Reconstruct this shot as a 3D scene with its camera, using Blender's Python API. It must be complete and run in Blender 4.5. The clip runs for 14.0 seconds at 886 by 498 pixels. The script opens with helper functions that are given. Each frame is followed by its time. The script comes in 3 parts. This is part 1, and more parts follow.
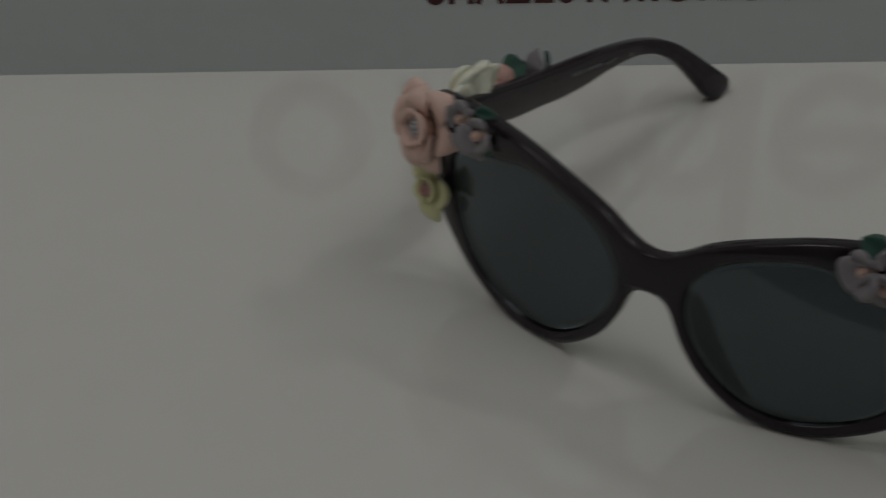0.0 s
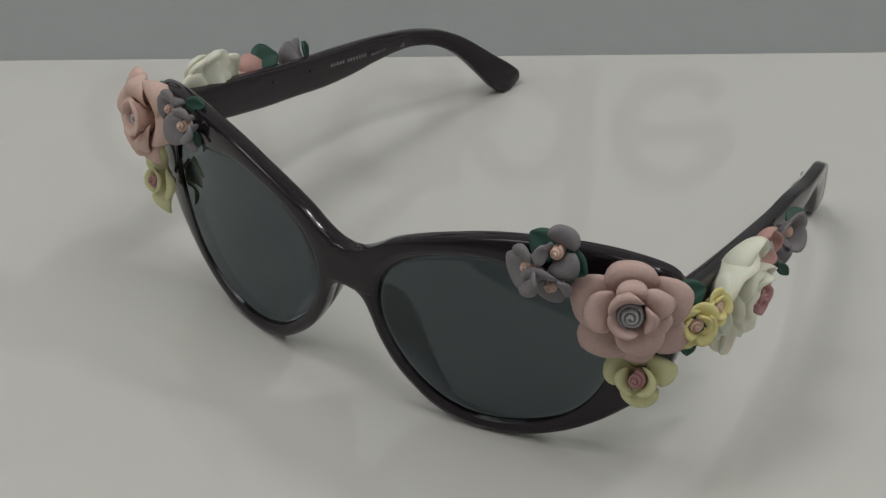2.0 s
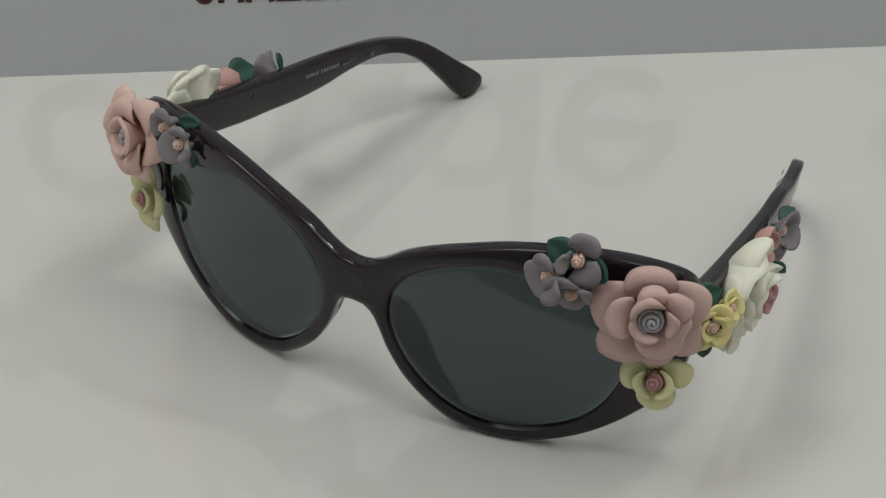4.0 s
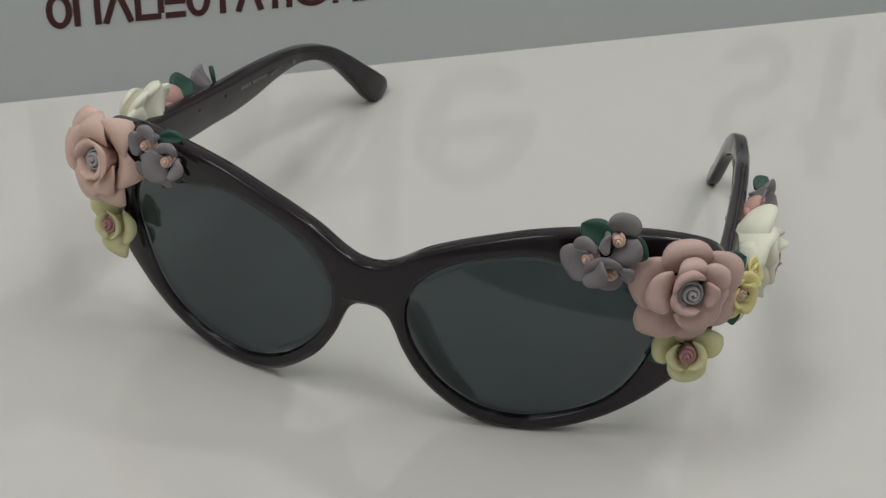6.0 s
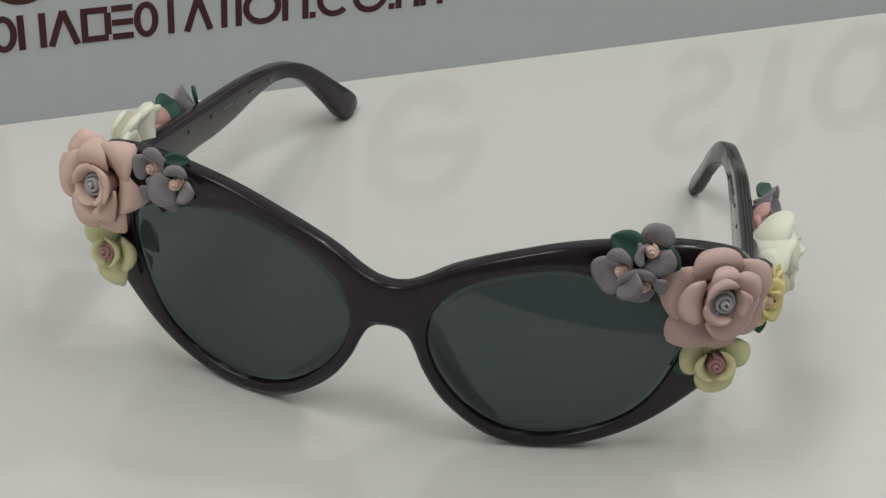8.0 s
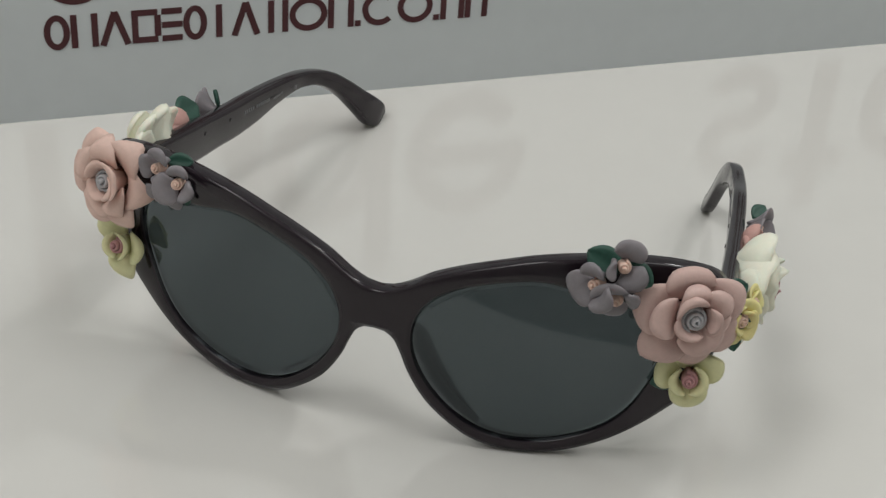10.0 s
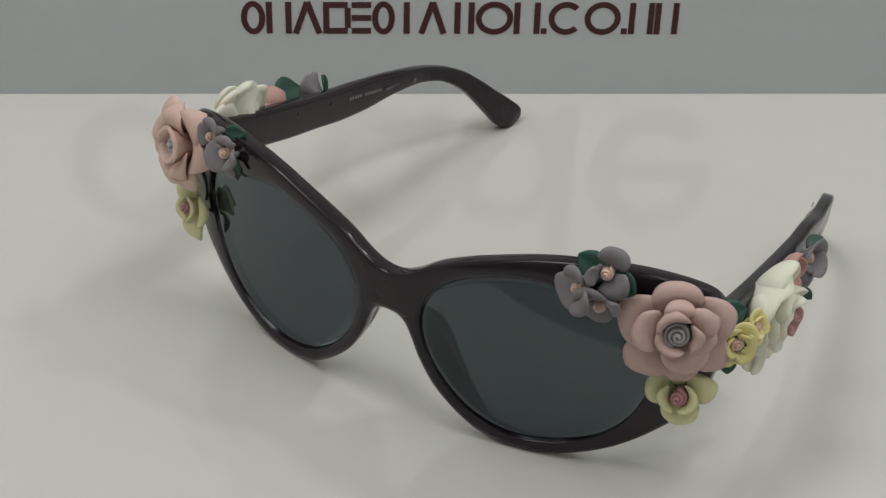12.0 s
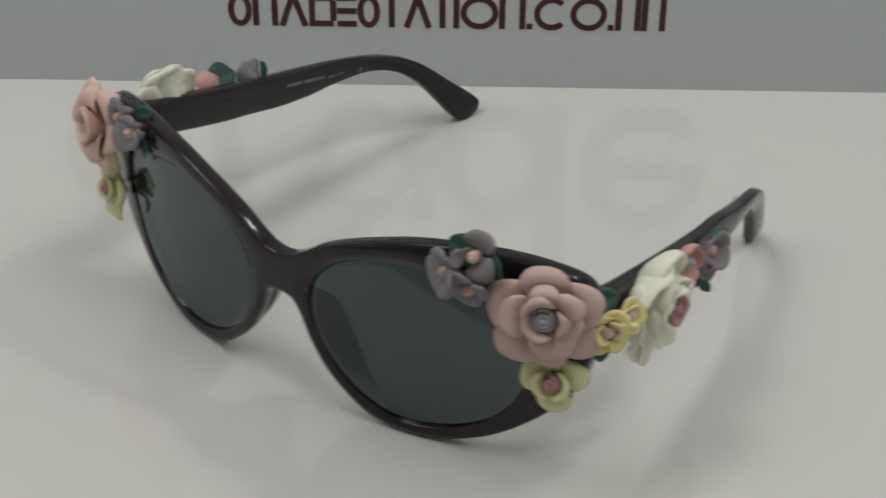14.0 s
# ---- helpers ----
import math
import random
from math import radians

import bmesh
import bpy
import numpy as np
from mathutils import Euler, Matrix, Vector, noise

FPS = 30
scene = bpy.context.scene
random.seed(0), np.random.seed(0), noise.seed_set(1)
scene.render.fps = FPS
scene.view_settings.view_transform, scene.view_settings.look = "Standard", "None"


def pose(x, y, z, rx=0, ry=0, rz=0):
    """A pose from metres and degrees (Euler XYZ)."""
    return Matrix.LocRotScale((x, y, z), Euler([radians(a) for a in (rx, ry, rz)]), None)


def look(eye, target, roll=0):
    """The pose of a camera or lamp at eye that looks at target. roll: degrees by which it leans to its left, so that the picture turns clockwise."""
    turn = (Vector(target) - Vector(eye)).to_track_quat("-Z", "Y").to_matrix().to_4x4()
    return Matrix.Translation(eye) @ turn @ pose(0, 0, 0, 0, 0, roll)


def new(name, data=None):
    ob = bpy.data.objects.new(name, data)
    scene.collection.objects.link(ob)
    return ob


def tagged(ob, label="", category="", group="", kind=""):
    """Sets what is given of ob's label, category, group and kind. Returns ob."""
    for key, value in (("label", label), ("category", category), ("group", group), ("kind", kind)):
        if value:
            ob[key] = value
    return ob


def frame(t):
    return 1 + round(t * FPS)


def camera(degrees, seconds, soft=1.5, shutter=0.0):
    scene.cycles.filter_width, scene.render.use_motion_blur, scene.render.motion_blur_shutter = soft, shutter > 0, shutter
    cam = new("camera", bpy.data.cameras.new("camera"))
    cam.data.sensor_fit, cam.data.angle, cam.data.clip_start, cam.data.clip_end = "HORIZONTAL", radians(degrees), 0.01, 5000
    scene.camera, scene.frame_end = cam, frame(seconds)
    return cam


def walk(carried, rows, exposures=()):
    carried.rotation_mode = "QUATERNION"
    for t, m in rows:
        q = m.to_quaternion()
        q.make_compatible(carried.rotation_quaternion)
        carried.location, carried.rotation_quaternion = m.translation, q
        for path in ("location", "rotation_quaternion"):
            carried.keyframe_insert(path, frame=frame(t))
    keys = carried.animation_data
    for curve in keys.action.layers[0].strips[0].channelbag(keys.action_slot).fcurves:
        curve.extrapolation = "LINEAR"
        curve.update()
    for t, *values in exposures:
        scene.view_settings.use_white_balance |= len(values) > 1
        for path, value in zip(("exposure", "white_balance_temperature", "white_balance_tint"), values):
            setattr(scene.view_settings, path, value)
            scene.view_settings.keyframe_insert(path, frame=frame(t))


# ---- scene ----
# A pair of floral sunglasses on a glossy white table in front of a grey display panel.
cam = camera(32.0, 14.0, soft=1.3, shutter=0.5)
PATH = [
    (0, (-0.05640, -0.28273, 0.21370), (-0.05381, 0.04742, -0.01212), -0.68),
    (0.5, (-0.02126, -0.28112, 0.21280), (-0.01431, 0.04829, -0.01401), -0.10),
    (1, (-0.00114, -0.28117, 0.21204), (0.00318, 0.04813, -0.01500), -0.12),
    (1.5, (0.00523, -0.28061, 0.21077), (0.00502, 0.04855, -0.01651), -0.26),
    (2, (0.00906, -0.28052, 0.21100), (0.00719, 0.04860, -0.01632), -0.69),
    (2.5, (0.00879, -0.28250, 0.21323), (0.00796, 0.04668, -0.01401), -0.66),
    (2.7, (0.00878, -0.27989, 0.21547), (0.00674, 0.04732, -0.01458), -1.01),
    (4.8, (-0.04373, -0.27704, 0.21191), (0.01828, 0.04747, -0.01358), 1.32),
    (5, (-0.04963, -0.27529, 0.21024), (0.01975, 0.04832, -0.01440), 1.33),
    (5.5, (-0.06443, -0.27107, 0.20950), (0.02401, 0.04846, -0.01429), 2.40),
    (6, (-0.07815, -0.26671, 0.20709), (0.02813, 0.04842, -0.01517), 2.78),
    (6.5, (-0.08811, -0.26242, 0.20455), (0.03343, 0.04859, -0.01569), 3.29),
    (7, (-0.09632, -0.25601, 0.20275), (0.03363, 0.05298, -0.01552), 3.61),
    (7.5, (-0.10313, -0.25214, 0.20141), (0.03460, 0.05464, -0.01519), 3.97),
    (9.8, (-0.09326, -0.26376, 0.20825), (0.02859, 0.04945, -0.00866), 4.37),
    (10, (-0.08613, -0.26798, 0.20932), (0.02813, 0.04818, -0.00744), 4.07),
    (10.5, (-0.07357, -0.27808, 0.21247), (0.01765, 0.04512, -0.00483), 3.49),
    (11, (-0.05817, -0.28556, 0.21479), (0.00940, 0.04360, -0.00220), 3.03),
    (11.5, (-0.03926, -0.28896, 0.21259), (0.00401, 0.04451, -0.00403), 2.35),
    (12, (-0.01778, -0.29092, 0.21130), (0.00350, 0.04515, -0.00460), 1.64),
    (12.5, (0.00109, -0.29220, 0.20993), (0.00538, 0.04491, -0.00534), 1.09),
    (13, (0.00913, -0.29385, 0.20895), (0.00894, 0.04375, -0.00559), 0.64),
    (13.5, (0.00817, -0.29429, 0.20785), (0.00383, 0.04340, -0.00649), 0.14),
    (14, (0.02851, -0.29432, 0.20755), (0.02039, 0.04332, -0.00677), 0.29),
]
walk(cam, [(t, look(eye, target, roll)) for t, eye, target, roll in PATH],
     exposures=[(0.0, -1.48), (0.5, -1.11), (1.0, -0.97), (1.5, -0.70), (2.0, -0.42), (2.7, -0.26), (4.8, -0.22), (6.0, -0.19), (7.5, -0.07), (10.0, -0.02), (11.2, -0.09), (12.5, -0.17), (14.0, -0.22)])

# ---- light ----
world = bpy.data.worlds.new("world")
scene.world = world
world.use_nodes = True
world.node_tree.nodes["Background"].inputs[0].default_value = (0.9, 0.95, 1.0, 1)
world.node_tree.nodes["Background"].inputs[1].default_value = 0.03


def area_lamp(name, place, target, sx, sy, watts, colour):
    data = bpy.data.lights.new(name, "AREA")
    data.shape, data.size, data.size_y, data.energy, data.color = "RECTANGLE", sx, sy, watts, colour
    ob = new(name, data)
    ob.matrix_world = look(place, target)
    return ob


# Added lamps, none in view; placed to match brightness and soft shadows.
for x, y, wide, watts in ((-1.15, -0.45, 1.0, 8.1), (0.75, -0.45, 1.0, 9.1), (-0.6, 0.12, 0.5, 6.4), (1.13, 0.40, 0.20, 5.8)):
    area_lamp("ceiling_lamp", (x, y, 1.62), (x, y, 0), wide, wide, watts, (0.976, 0.985, 0.970))


# ---- materials ----
def material(name, colour, rough=0.5, metal=0.0, vary=0.08, grain=60.0, bump=0.0, bump_scale=400.0, spec=0.5, coat=0.0, sss=0.0, tone=0.0):
    m = bpy.data.materials.new(name)
    m.use_nodes = True
    nt = m.node_tree
    n, l = nt.nodes, nt.links
    b = n["Principled BSDF"]
    b.inputs["Metallic"].default_value = metal
    b.inputs["Specular IOR Level"].default_value = spec
    b.inputs["Coat Weight"].default_value = coat
    b.inputs["Coat Roughness"].default_value = 0.06
    if sss:
        b.inputs["Subsurface Weight"].default_value = sss
        b.inputs["Subsurface Radius"].default_value = (0.002, 0.0012, 0.001)
        b.inputs["Subsurface Scale"].default_value = 1.0
    tc = n.new("ShaderNodeTexCoord")
    big, fine = n.new("ShaderNodeTexNoise"), n.new("ShaderNodeTexNoise")
    big.inputs["Scale"].default_value, fine.inputs["Scale"].default_value = grain, grain * 9
    big.inputs["Detail"].default_value = fine.inputs["Detail"].default_value = 4
    l.new(tc.outputs["Object"], big.inputs["Vector"])
    l.new(tc.outputs["Object"], fine.inputs["Vector"])
    mixn = n.new("ShaderNodeMath")
    mixn.operation = "ADD"
    l.new(big.outputs["Fac"], mixn.inputs[0])
    l.new(fine.outputs["Fac"], mixn.inputs[1])
    ramp = n.new("ShaderNodeMapRange")
    ramp.inputs["From Min"].default_value, ramp.inputs["From Max"].default_value = 0.6, 1.4
    ramp.inputs["To Min"].default_value, ramp.inputs["To Max"].default_value = 1 - vary, 1 + vary
    l.new(mixn.outputs[0], ramp.inputs["Value"])
    last = ramp.outputs["Result"]
    if tone:
        info = n.new("ShaderNodeObjectInfo")
        r2 = n.new("ShaderNodeMapRange")
        r2.inputs["To Min"].default_value, r2.inputs["To Max"].default_value = 1 - tone, 1 + tone
        l.new(info.outputs["Random"], r2.inputs["Value"])
        mu = n.new("ShaderNodeMath")
        mu.operation = "MULTIPLY"
        l.new(last, mu.inputs[0])
        l.new(r2.outputs["Result"], mu.inputs[1])
        last = mu.outputs[0]
    mul = n.new("ShaderNodeVectorMath")
    mul.operation = "SCALE"
    mul.inputs[0].default_value = colour
    l.new(last, mul.inputs["Scale"])
    l.new(mul.outputs["Vector"], b.inputs["Base Color"])
    rr = n.new("ShaderNodeMapRange")
    rr.inputs["To Min"].default_value, rr.inputs["To Max"].default_value = max(rough * 0.8, 0.01), rough * 1.2
    l.new(big.outputs["Fac"], rr.inputs["Value"])
    l.new(rr.outputs["Result"], b.inputs["Roughness"])
    if bump:
        bn, bp = n.new("ShaderNodeTexNoise"), n.new("ShaderNodeBump")
        bn.inputs["Scale"].default_value = bump_scale
        bn.inputs["Detail"].default_value = 3
        bp.inputs["Strength"].default_value, bp.inputs["Distance"].default_value = bump, 0.0004
        l.new(tc.outputs["Object"], bn.inputs["Vector"])
        l.new(bn.outputs["Fac"], bp.inputs["Height"])
        l.new(bp.outputs["Normal"], b.inputs["Normal"])
    return m


def lens_glass(name, tint, shine):
    m = bpy.data.materials.new(name)
    m.use_nodes = True
    n, l = m.node_tree.nodes, m.node_tree.links
    n.remove(n["Principled BSDF"])
    clear, gloss, mix, fr = (n.new("ShaderNode" + k) for k in ("BsdfTransparent", "BsdfGlossy", "MixShader", "Fresnel"))
    clear.inputs["Color"].default_value = (*tint, 1)
    gloss.inputs["Color"].default_value = (0.84, 0.94, 1.0, 1)
    gloss.inputs["Roughness"].default_value = 0.03
    fr.inputs["IOR"].default_value = 1.62
    if shine:
        l.new(fr.outputs[0], mix.inputs[0])
    else:
        mix.inputs[0].default_value = 0.0
    l.new(clear.outputs[0], mix.inputs[1])
    l.new(gloss.outputs[0], mix.inputs[2])
    l.new(mix.outputs[0], n["Material Output"].inputs["Surface"])
    return m


TABLE = material("white_gloss_laminate", (0.645, 0.63, 0.60), rough=0.07, vary=0.015, grain=9, bump=0.015, bump_scale=40, spec=0.9)
PANEL = material("grey_display_board", (0.80, 0.835, 0.845), rough=0.45, vary=0.025, grain=14, bump=0.03, bump_scale=300)
MAROON = material("maroon_print", (0.10, 0.03, 0.034), rough=0.5, vary=0.06)
BIGMARK = material("maroon_grey_print", (0.15, 0.085, 0.080), rough=0.5, vary=0.06)
WALL = material("room_wall_paint", (0.82, 0.81, 0.78), rough=0.8, vary=0.03, grain=3, bump=0.1, bump_scale=90)
FLOOR = material("room_floor_vinyl", (0.36, 0.37, 0.37), rough=0.5, vary=0.12, grain=5)
CEILING = material("room_ceiling_paint", (0.8, 0.8, 0.78), rough=0.9, vary=0.03, grain=3)
STEEL = material("brushed_steel", (0.5, 0.5, 0.5), rough=0.35, metal=1.0, vary=0.05)
ACETATE = material("black_acetate", (0.0165, 0.0115, 0.0155), rough=0.12, vary=0.05, grain=40, spec=0.35)
GILT = material("pale_print", (0.19, 0.19, 0.20), rough=0.5)
LENS = lens_glass("smoked_lens", (0.047, 0.059, 0.063), True)
LENS_BACK = lens_glass("clear_lens_coating", (0.97, 0.97, 0.97), False)
PINK = material("dusty_pink_clay", (0.59, 0.412, 0.375), rough=0.62, vary=0.07, grain=130, bump=0.25, bump_scale=1100, sss=0.05, tone=0.05)
# Peachier copy of the pink, brightened: light from the left put into the colour.
LIT_PINK = material("lit_peach_pink_clay", (0.70, 0.49, 0.425), rough=0.62, vary=0.06, grain=130, bump=0.25, bump_scale=1100, sss=0.05, tone=0.04)
YELLOW = material("lime_yellow_clay", (0.66, 0.645, 0.37), rough=0.6, vary=0.07, grain=130, bump=0.25, bump_scale=1100, sss=0.05, tone=0.05)
LEMON = material("lemon_clay", (0.76, 0.68, 0.31), rough=0.6, vary=0.07, grain=130, bump=0.25, bump_scale=1100, sss=0.12, tone=0.06)
GREY = material("mauve_grey_clay", (0.215, 0.197, 0.212), rough=0.58, vary=0.08, grain=130, bump=0.25, bump_scale=1100, sss=0.08, tone=0.07)
WHITE = material("ivory_clay", (0.80, 0.79, 0.665), rough=0.5, vary=0.04, grain=130, bump=0.1, bump_scale=1500, sss=0.2, tone=0.03)
CORAL = material("coral_clay", (0.55, 0.32, 0.285), rough=0.6, vary=0.08, grain=130, bump=0.25, bump_scale=1100, sss=0.1, tone=0.05)
PEACH = material("peach_clay", (0.76, 0.53, 0.44), rough=0.6, vary=0.06, grain=130, bump=0.1, bump_scale=1500, sss=0.1)
ROSY = material("rosy_clay", (0.46, 0.245, 0.25), rough=0.6, vary=0.08, grain=130, bump=0.1, bump_scale=1500, sss=0.1)
SLATE = material("slate_grey_clay", (0.44, 0.435, 0.455), rough=0.58, vary=0.08, grain=130, bump=0.1, bump_scale=1500, sss=0.08)
GREEN = material("dark_green_clay", (0.018, 0.07, 0.05), rough=0.5, vary=0.15, grain=130, bump=0.12, bump_scale=1200)


# ---- building helpers ----
def mesh_of(bm, name, material_, smooth=True):
    bmesh.ops.recalc_face_normals(bm, faces=bm.faces)
    me = bpy.data.meshes.new(name)
    bm.to_mesh(me)
    bm.free()
    me.materials.append(material_)
    if smooth:
        me.polygons.foreach_set("use_smooth", [True] * len(me.polygons))
    return me


def part(name, bm, material_, parent=None, label="", smooth=True, m=None):
    ob = new(name, bm if isinstance(bm, bpy.types.Mesh) else mesh_of(bm, name, material_, smooth))
    ob.parent = parent
    if m is not None:
        ob.matrix_basis = m
    return tagged(ob, label) if label else ob


def box(sx, sy, sz, bevel=0.0, at=(0, 0, 0)):
    bm = bmesh.new()
    bmesh.ops.create_cube(bm, size=1, matrix=Matrix.LocRotScale(at, None, (sx, sy, sz)))
    if bevel:
        bmesh.ops.bevel(bm, geom=bm.edges, offset=bevel, segments=3, affect="EDGES", profile=0.5)
    return bm


def loft(rings, closed_ends=True, loop=False):
    """Skin over rings of equally many points."""
    bm = bmesh.new()
    rows = [[bm.verts.new(p) for p in ring] for ring in rings]
    n = len(rows[0])
    pairs = list(zip(rows, rows[1:])) + ([(rows[-1], rows[0])] if loop else [])
    for a, b in pairs:
        for i in range(n):
            bm.faces.new((a[i], a[(i + 1) % n], b[(i + 1) % n], b[i]))
    if closed_ends and not loop:
        bm.faces.new(rows[0])
        bm.faces.new(rows[-1])
    return bm


def smooth_curve(points, steps):
    """Catmull-Rom through the control points."""
    p = [Vector(points[0])] + [Vector(q) for q in points] + [Vector(points[-1])]
    out = []
    for i in range(1, len(p) - 2):
        a, b, c, d = p[i - 1 : i + 3]
        for k in range(steps):
            t = k / steps
            out.append(0.5 * (2 * b + (c - a) * t + (2 * a - 5 * b + 4 * c - d) * t * t + (3 * b - a - 3 * c + d) * t**3))
    return out + [p[-2]]


# ---- the room ----
def slab(name, material_, size, place, label, category):
    ob = part(name, box(*size), material_, None, label, smooth=False)
    ob.location = place
    return tagged(ob, label, category, kind="structure")


slab("floor", FLOOR, (4.4, 3.1, 0.1), (0, -0.65, -0.80), "plain grey vinyl floor under the table", "floor")
# Ceiling and walls are out of view, added to enclose and bounce light.
slab("ceiling", CEILING, (4.4, 3.1, 0.1), (0, -0.65, 1.70), "unseen plain white painted ceiling, added above the table", "ceiling")
slab("wall_north", WALL, (4.4, 0.1, 2.4), (0, 0.85, 0.45), "unseen plain off-white painted wall, added behind the panel", "wall")
slab("wall_south", WALL, (4.4, 0.1, 2.4), (0, -2.15, 0.45), "unseen plain off-white painted wall, added to close the room", "wall")
slab("wall_east", WALL, (0.1, 2.9, 2.4), (2.15, -0.65, 0.45), "unseen plain off-white painted wall, added to close the room", "wall")
slab("wall_west", WALL, (0.1, 2.9, 2.4), (-2.15, -0.65, 0.45), "unseen plain off-white painted wall, added to close the room", "wall")

# ---- display table ----
EDGE_Y = 0.1252
table = tagged(new("display_table"), "narrow glossy white laminate display table, bare around the sunglasses", "table")
DEPTH = EDGE_Y + 0.094
part("tabletop", box(1.3, DEPTH, 0.03, 0.0012, (0, EDGE_Y - DEPTH / 2, -0.015)), TABLE, table, smooth=False)
for x in (-0.6, 0.6):
    for y in (EDGE_Y - 0.03, EDGE_Y - DEPTH + 0.03):
        part("leg", box(0.04, 0.04, 0.72, 0.003, (x, y, -0.39)), STEEL, table, smooth=False)

# ---- display panel with its print ----
PANEL_Y = 0.2
panel = tagged(new("display_stand"), "upright matt grey display board standing behind the white table", "display board")
part("board", box(0.6, 0.012, 1.15, 0.001, (0.018, PANEL_Y + 0.006, -0.175)), PANEL, panel, smooth=False)
part("foot", box(0.06, 0.25, 0.02, 0.002, (-0.2, PANEL_Y + 0.05, -0.74)), STEEL, panel, smooth=False)
part("foot", box(0.06, 0.25, 0.02, 0.002, (0.2, PANEL_Y + 0.05, -0.74)), STEEL, panel, smooth=False)


def flat(outlines, depth=0.00012):
    """Thin raised print in the panel's plane from quads given as four (x, z) corners."""
    bm = bmesh.new()
    rings = len(outlines) // 40
    for i, quad in enumerate(outlines):
        proud = depth + 0.00001 * (i // 40 if i < 40 * rings else rings + 1 + i - 40 * rings)
        front = [bm.verts.new((x, -proud, z)) for x, z in quad]
        back = [bm.verts.new((x, 0, z)) for x, z in quad]
        bm.faces.new(front)
        for i in range(4):
            bm.faces.new((front[i], back[i], back[(i + 1) % 4], front[(i + 1) % 4]))
    bmesh.ops.remove_doubles(bm, verts=bm.verts, dist=0.000002)
    return bm


def ring_quads(cx, cz, rx, rz, w, a0=0, a1=360, n=40):
    out = []
    for i in range(n):
        a, b = (radians(a0 + (a1 - a0) * k / n) for k in (i, i + 1))
        c = [(cx + (rx - d) * math.cos(q), cz + (rz - d) * math.sin(q)) for q, d in ((a, 0), (b, 0), (b, w), (a, w))]
        out.append(c)
    return out


def bar(x0, z0, x1, z1, w):
    d = Vector((x1 - x0, z1 - z0)).normalized() * (w / 2)
    return [(x0 - d.y, z0 + d.x), (x1 - d.y, z1 + d.x), (x1 + d.y, z1 - d.x), (x0 + d.y, z0 - d.x)]


def mark_quads(kind, w, h, s):
    """Plain bars and rings, as wide as one sign of the print."""
    r = s / 2
    if kind == "o":
        return ring_quads(w / 2, h / 2, w / 2, h / 2 + 0.0003, s)
    if kind == "c":
        return ring_quads(w / 2, h / 2, w / 2, h / 2 + 0.0003, s, 45, 315)
    if kind == "w":
        return [bar(r, 0, r, h, s), bar(w - r, 0, w - r, h, s)]
    if kind == "v":
        return [bar(r, 0, w / 2, h, s), bar(w - r, 0, w / 2, h, s)]
    if kind == "e":
        return [bar(0, z, w, z, s) for z in (r, h / 2, h - r)]
    if kind == "b":
        return [bar(r, 0, r, h, s), bar(w - r, s, w - r, h - s, s), bar(s, r, w - r, r, s), bar(s, h - r, w - r, h - r, s)]
    return [bar(w / 2, 0, w / 2, h if kind == "i" else s, s)]


small = tagged(new("printed_line"), "row of small maroon shapes printed on the grey board", "print")
x = -0.0583
for kind, width in (("o", 42), ("w", 44), ("v", 52), ("b", 48), ("e", 34), ("o", 40), ("i", 38), ("v", 50), ("i", 34), ("i", 12), ("o", 66), ("w", 46), (".", 12),
                    ("c", 62), ("o", 64), (".", 12), ("w", 44), ("w", 42)):
    w = width * 0.0001975
    part("mark", flat(mark_quads(kind, w, 0.0117, 0.0021)), MAROON, small, smooth=False, m=pose(x, PANEL_Y - 0.00006, -0.0152))
    x += w + 0.00028
part("emblem", flat(ring_quads(-0.0475, 0.0115, 0.0115, 0.0115, 0.005)), MAROON, small, "maroon ring above the row", smooth=False, m=pose(0, PANEL_Y - 0.00006, 0))

large = tagged(new("printed_heading"), "large faded maroon rings and bars printed high on the board", "print")
for shape in (
    ring_quads(-0.100, 0.068, 0.022, 0.025, 0.010),
    [bar(-0.062, 0.043, -0.062, 0.115, 0.011)] + ring_quads(-0.046, 0.07, 0.021, 0.025, 0.011, 0, 180),
    ring_quads(-0.012, 0.069, 0.022, 0.025, 0.010) + [bar(0.008, 0.044, 0.008, 0.094, 0.010)],
    ring_quads(0.036, 0.069, 0.022, 0.025, 0.010) + [bar(0.056, 0.044, 0.056, 0.118, 0.010)],
    ring_quads(0.0895, 0.0705, 0.0235, 0.0265, 0.010, 0, 322) + [bar(0.070, 0.071, 0.112, 0.071, 0.009)],
    ring_quads(0.201, 0.079, 0.016, 0.0145, 0.009, 20, 270) + ring_quads(0.201, 0.059, 0.016, 0.0145, 0.009, -160, 90),
    [bar(0.237, 0.046, 0.237, 0.112, 0.011), bar(0.225, 0.090, 0.252, 0.090, 0.010)],
    ring_quads(0.277, 0.069, 0.021, 0.025, 0.010) + [bar(0.297, 0.044, 0.297, 0.094, 0.010)],
):
    part("mark", flat(shape), BIGMARK, large, smooth=False, m=pose(0, PANEL_Y - 0.00006, 0))

# ---- sunglasses ----
S, LIFT = 0.1, 0.025
glasses = tagged(new("sunglasses"), "glossy black cat-eye sunglasses trimmed with clay roses, open on the table", "sunglasses")
glasses.matrix_basis = pose(-0.00953, -0.02367, 0, 0, 0, -35.583)


def front_v(u, z):
    """How far back the front of the frame lies: it wraps round and leans."""
    return -0.035 + 0.368 * u * u - 0.0218 * (z - 0.3)


def spot(u, v, z):
    return Vector((u * S, v * S, (z - LIFT) * S))


